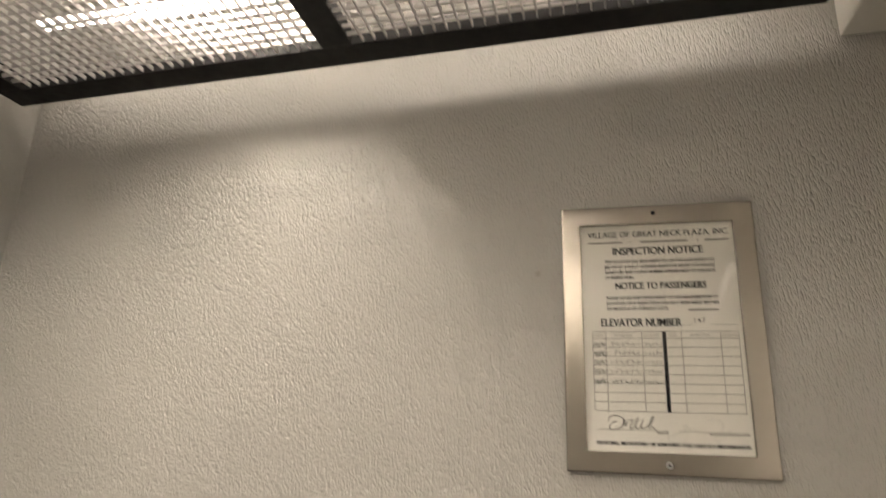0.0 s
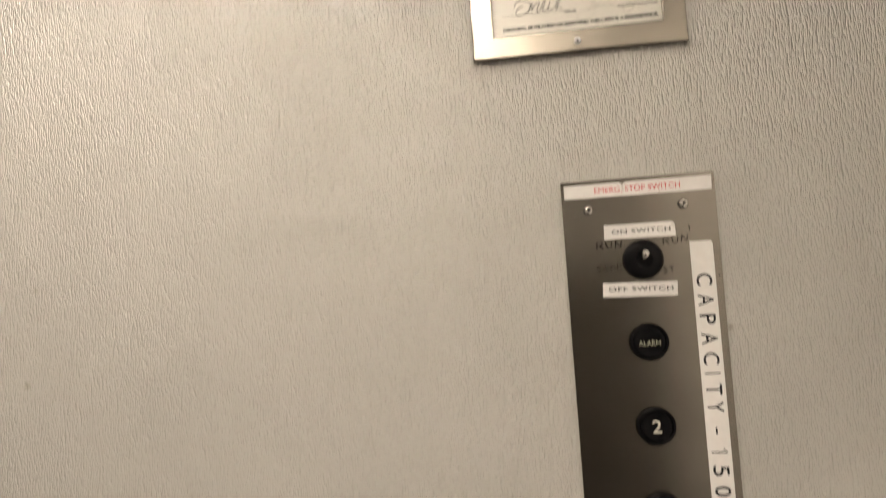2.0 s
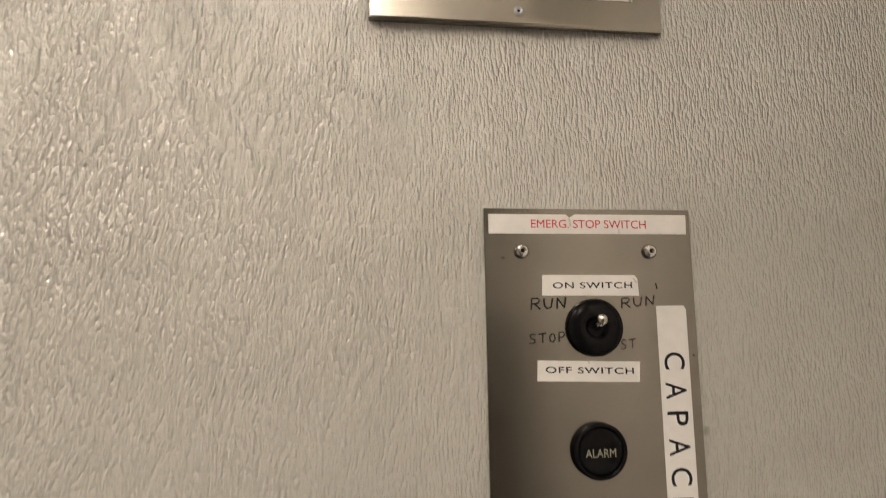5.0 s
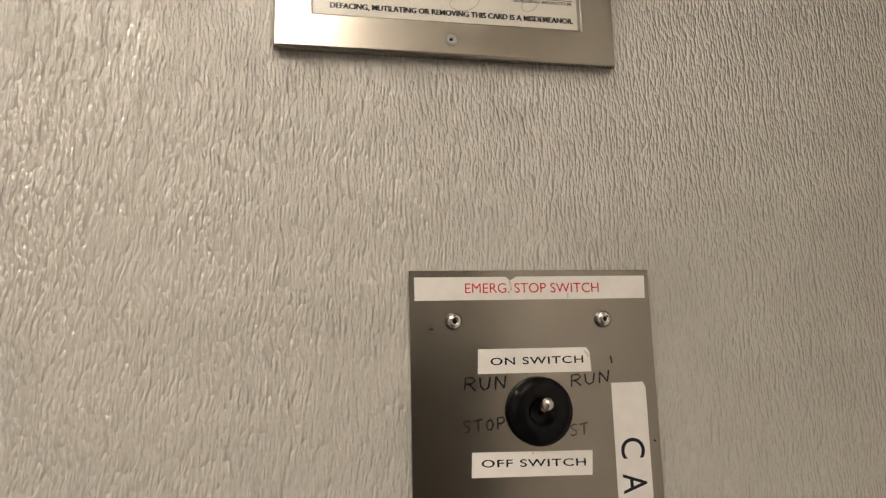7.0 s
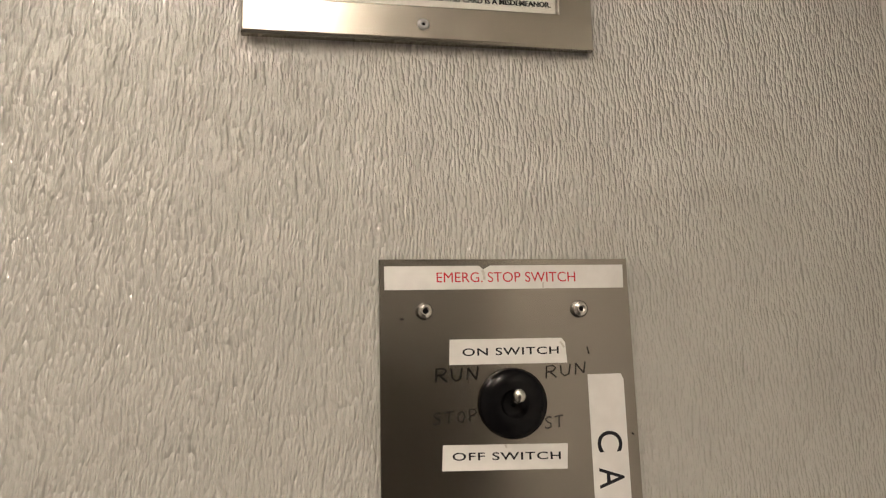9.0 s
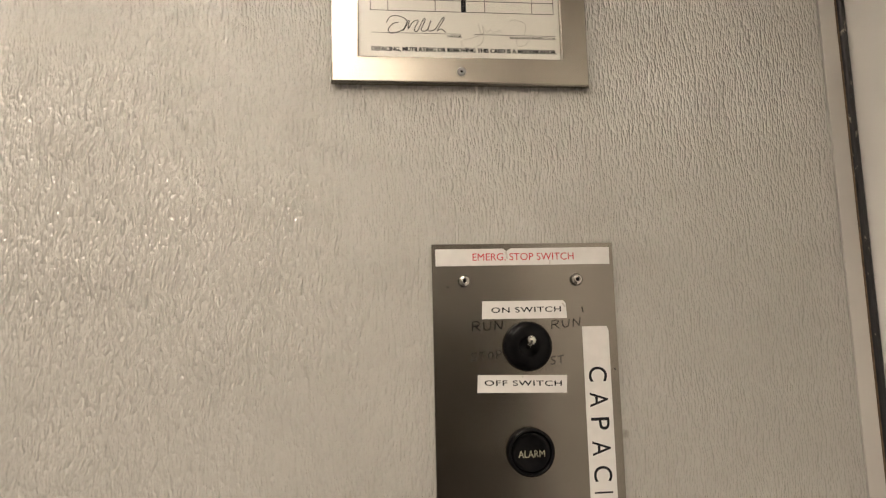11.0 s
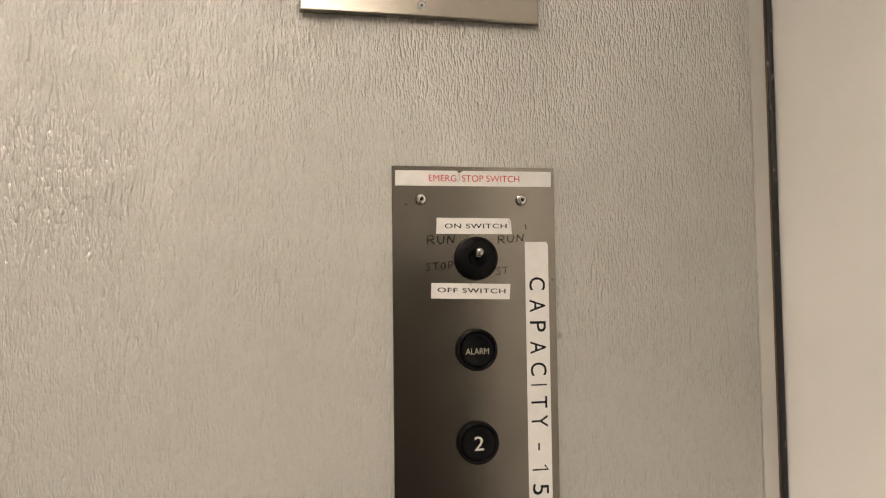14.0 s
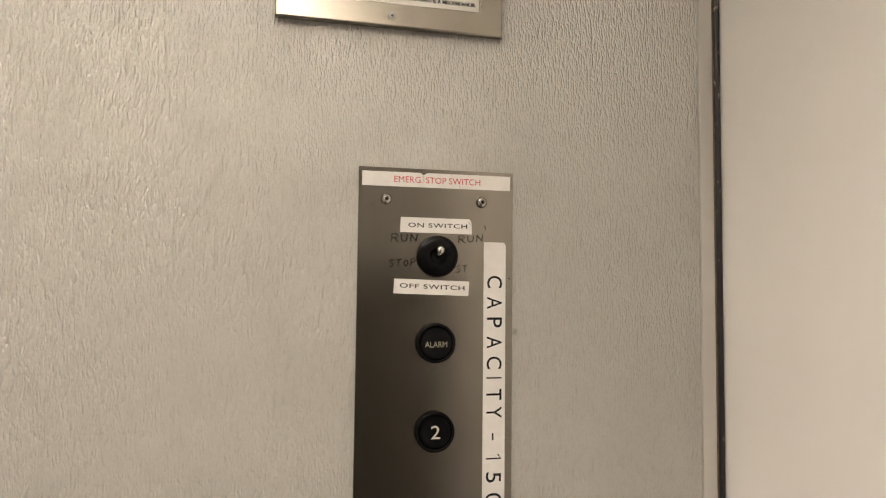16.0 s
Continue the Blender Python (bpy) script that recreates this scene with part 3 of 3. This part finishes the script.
    sig = [pen([(468, 52), (476, 12), (490, 8), (486, 40), (506, 10), (522, 26), (534, 8), (560, 22), (574, 8)]),
           pen([(492, 6), (440, -16), (392, -30), (398, -56), (440, -62), (482, -36), (492, 6)]),
           pen([(600, 60), (630, 72), (676, 54), (672, 10), (636, -24), (646, -50), (680, -36), (712, 16), (730, 4)])]
    ink(strokes(bmesh.new(), sig, 0.0004, y - 0.0001), GREY_PEN, "signature")
    line("MAYOR", 0.0182, 0.0305, 1.7316, 1.7338, weight=0.0003)
    line("BUILDING INSPECTOR", 0.0735, 0.1145, 1.7316, 1.7338, weight=0.0003)
    line("DEFACING, MUTILATING OR REMOVING THIS CARD IS A MISDEMEANOR.", -0.0477, 0.1146, 1.7176, 1.7222, weight=0.0005, bold=0.012)


notice()


# ---- car operating panel ----
PW, PZ0, PZ1, PY = 0.155, 0.9771, 1.55, -0.003


def screw(at, parent, inv, r=0.0053):
    ob = shifted(part("screw", lathe([(0.0, 0.0032), (r * 0.30, 0.0030), (r * 0.34, 0.0050), (r * 0.5, 0.0051), (r * 0.82, 0.0036), (r, 0.0014), (r, 0.0)], at, 24), CHROME, None, "steel button-head screw", True), parent, inv)
    shifted(part("socket", lathe([(0.0, 0.0033), (r * 0.29, 0.0033)], at, 6), HOLE), ob, inv)


def push_button(z, rows, parent, inv, mat=CREAM):
    at = (0.0768, PY, z)
    b = shifted(part("button", lathe([(0.0193, 0.0), (0.0193, 0.0042), (0.0186, 0.0058), (0.0176, 0.0062), (0.0166, 0.0058), (0.0162, 0.0040), (0.0160, 0.0030)], at, 48), BLACK_GLOSS, None, "round black push button with engraved lettering", True), parent, inv)
    shifted(part("cap", lathe([(0.0, 0.0036), (0.006, 0.0037), (0.0115, 0.0041), (0.0145, 0.0046), (0.0157, 0.0042), (0.0160, 0.0030)], at, 48), BLACK_GLOSS, None, "", True), b, inv)
    for text, x0, x1, z0, z1 in rows:
        shifted(part("lettering", letters(bmesh.new(), text, x0, x1, z0, z1, PY - 0.0047, bold=0.0), mat), b, inv)


def operating_panel():
    top = thing("control_panel", (PW / 2, 0, PZ0), "brushed steel lift control panel with black buttons and stuck-on labels", "control panel")
    inv = top.matrix_world.inverted()

    def put(name, bm, mat, label="", smooth=False, parent=None):
        return shifted(part(name, bm, mat, None, label, smooth), parent or top, inv)

    put("plate", box((0, PY, PZ0), (PW, -0.0002, PZ1), 0.0004), STEEL)

    def sticker(outline, label):
        return put("label", slab(outline, PY, PY - 0.0003), LABEL, label)

    ly = PY - 0.00035
    s = sticker([(0.0030, 1.5316), (0.1517, 1.5319), (0.1521, 1.5463), (0.0668, 1.5460), (0.0645, 1.5447), (0.0628, 1.5436), (0.0612, 1.5450), (0.0598, 1.5459), (0.0029, 1.5457)], "white label with red lettering and a nick")
    put("lettering", letters(bmesh.new(), "EMERG. STOP SWITCH", 0.0341, 0.1207, 1.5359, 1.5420, ly), RED_INK, parent=s)
    put("smear", strokes(bmesh.new(), [[(0.0622, 1.5433), (0.0628, 1.5415), (0.0632, 1.5398), (0.0631, 1.5372)]], 0.0016, ly + 0.00002), SMEAR, parent=s)
    put("smear", strokes(bmesh.new(), [[(0.0996, 1.5321), (0.0999, 1.5332), (0.0997, 1.5345), (0.1001, 1.5356)]], 0.0009, ly + 0.00002), SMEAR, parent=s)
    s = sticker([(0.0405, 1.4873), (0.1126, 1.4868), (0.1119, 1.4990), (0.1098, 1.5017), (0.0411, 1.5020)], "white label with black lettering and a torn corner")
    put("lettering", letters(bmesh.new(), "ON SWITCH", 0.0485, 0.1076, 1.4922, 1.4967, ly, space=1.1, bold=0.012), INK, parent=s)
    put("smear", strokes(bmesh.new(), [[(0.1086, 1.4995), (0.1096, 1.4985), (0.1104, 1.4972), (0.1110, 1.4958)]], 0.0013, ly + 0.00002), SMEAR, parent=s)
    s = sticker([(0.0349, 1.4279), (0.1093, 1.4257), (0.1102, 1.4400), (0.0356, 1.4421)], "white label with black lettering, stuck slightly askew")
    put("lettering", letters(bmesh.new(), "OFF SWITCH", 0.0410, 0.1055, 1.4334, 1.4378, ly, space=1.1, slope=-0.0022, bold=0.012), INK, parent=s)
    put("smear", strokes(bmesh.new(), [[(0.0722, 1.4409), (0.0726, 1.4400), (0.0729, 1.4392)]], 0.0010, ly + 0.00002), SMEAR, parent=s)
    s = sticker([(0.1250, 1.1495), (0.1320, 1.1400), (0.1372, 1.1322), (0.1392, 1.1318), (0.1400, 1.1275), (0.1423, 1.1246), (0.1478, 1.1252), (0.1477, 1.4762), (0.1460, 1.4795), (0.1250, 1.4794)], "long upright white capacity label with a torn lower end")
    bm = bmesh.new()
    for c, z, w in (("C", 1.4399, 0.0122), ("A", 1.4191, 0.0118), ("P", 1.3997, 0.0100), ("A", 1.3800, 0.0118), ("C", 1.3600, 0.0122), ("I", 1.3452, 0.0014), ("T", 1.3290, 0.0110), ("Y", 1.3115, 0.0112), ("-", 1.2880, 0.0070), ("1", 1.2668, 0.0050), ("5", 1.2487, 0.0100), ("0", 1.2285, 0.0102), ("0", 1.2090, 0.0102), ("L", 1.1880, 0.0088), ("B", 1.1690, 0.0098), ("S", 1.1488, 0.0106)):
        if c == "1":
            strokes(bm, [[(0.1286, z), (0.1442, z), (0.1405, z + 0.0040)]], 0.0015, ly)
            continue
        a, b = (0.1345, 0.1362) if c == "-" else (0.1286, 0.1442)
        letters(bm, c, a, b, z - w / 2, z + w / 2, ly, turned=True, bold=0.006)
    put("lettering", bm, INK, parent=s)
    for x in (0.0265, 0.1220):
        screw((x, PY, 1.5189), top, inv)
    screw((0.0288, PY, 1.0121), top, inv, 0.0046)
    put("screw_hole", lathe([(0.0, 0.00008), (0.0033, 0.00008)], (0.1256, PY, 1.0117), 20), HOLE)
    # key switch
    at = (0.0776, PY, 1.4643)
    sw = put("toggle_switch", lathe([(0.0204, 0.0), (0.0204, 0.0030), (0.0195, 0.0048), (0.0150, 0.0062), (0.0090, 0.0068), (0.0082, 0.0066), (0.0072, 0.0040), (0.0050, 0.0036), (0.0, 0.0036)], at, 48), BLACK_GLOSS, "round black switch plate with a metal toggle", True)
    lever = bmesh.new()
    bmesh.ops.create_cone(lever, cap_ends=True, segments=20, radius1=0.0021, radius2=0.0030, depth=0.014)
    bmesh.ops.create_uvsphere(lever, u_segments=20, v_segments=12, radius=0.0039, matrix=Matrix.Translation((0, 0, 0.0075)))
    bmesh.ops.transform(lever, verts=lever.verts, matrix=pose(0.0776, PY - 0.0095, 1.4668, 68, 0, 0))
    put("lever", lever, CHROME, "steel toggle lever", True, parent=sw)
    push_button(1.3800, [("ALARM", 0.0658, 0.0875, 1.3762, 1.3817)], top, inv, CREAM_DULL)
    push_button(1.2953, [("2", 0.0727, 0.0815, 1.2890, 1.3016)], top, inv)
    push_button(1.2106, [("I", 0.0760, 0.0777, 1.2040, 1.2166)], top, inv)
    push_button(1.1255, [("DOOR", 0.0676, 0.0858, 1.1264, 1.1308), ("OPEN", 0.0678, 0.0860, 1.1191, 1.1235)], top, inv, CREAM_DOOR)
    # maker's badge, its name as plain bars
    badge = put("badge", slab([(0.0575, 1.0530), (0.0998, 1.0530), (0.0994, 1.0690), (0.0550, 1.0690), (0.0556, 1.0650), (0.0575, 1.0640)][:], PY, PY - 0.0008), BLUE, "small blue enamel maker's badge")
    bm = bmesh.new()
    for i in range(5):
        box((0.0630 + i * 0.0062, PY - 0.0010, 1.0585), (0.0630 + i * 0.0062 + 0.0050, PY - 0.0008, 1.0645), 0, bm)
    put("badge_bar", bm, BADGE_SILVER, parent=badge)
    # lock
    at = (0.0806, PY, 1.0378)
    lock = put("lock", lathe([(0.0126, 0.0), (0.0124, 0.0020), (0.0108, 0.0048), (0.0096, 0.0056), (0.0088, 0.0052), (0.0084, 0.0060), (0.0, 0.0062)], at, 40), LOCK_METAL, "round chrome key lock", True)
    put("keyhole", slab([(0.0797, 1.0325), (0.0812, 1.0325), (0.0818, 1.0360), (0.0809, 1.0378), (0.0822, 1.0395), (0.0815, 1.0425), (0.0800, 1.0425), (0.0795, 1.0395), (0.0803, 1.0378), (0.0794, 1.0360)], PY - 0.0060, PY - 0.0064), HOLE, parent=lock)
    # pencilled words beside the switch
    py = PY - 0.0001
    put("handwriting", strokes(bmesh.new(), handwriting("RUN", 0.0318, 0.0600, 1.4775, 1.4852, 0.0008), 0.0011, py), PENCIL, "pencilled word")
    put("handwriting", strokes(bmesh.new(), handwriting("RUN", 0.0986, 0.1262, 1.4778, 1.4848, 0.0026), 0.0009, py), PENCIL_FAINT, "pencilled word")
    put("handwriting", strokes(bmesh.new(), handwriting("STOP", 0.0299, 0.0580, 1.4535, 1.4602, 0.0015), 0.0010, py), PENCIL_FAINT, "rubbed pencilled word")
    for line in ([(0.0118, 1.5140), (0.0125, 1.5146), (0.0133, 1.5142), (0.0141, 1.5145)], [(0.1257, 1.4960), (0.1263, 1.4935), (0.1266, 1.4915)], [(0.1508, 1.4440), (0.1516, 1.4436), (0.1520, 1.4430)]):
        put("scratch", strokes(bmesh.new(), [line], 0.0009, py), PENCIL_FAINT)
    put("handwriting", strokes(bmesh.new(), handwriting("ST", 0.0966, 0.1095, 1.4488, 1.4555, 0.0008), 0.0009, py), PENCIL_GHOST, "half-erased pencilled word")


operating_panel()
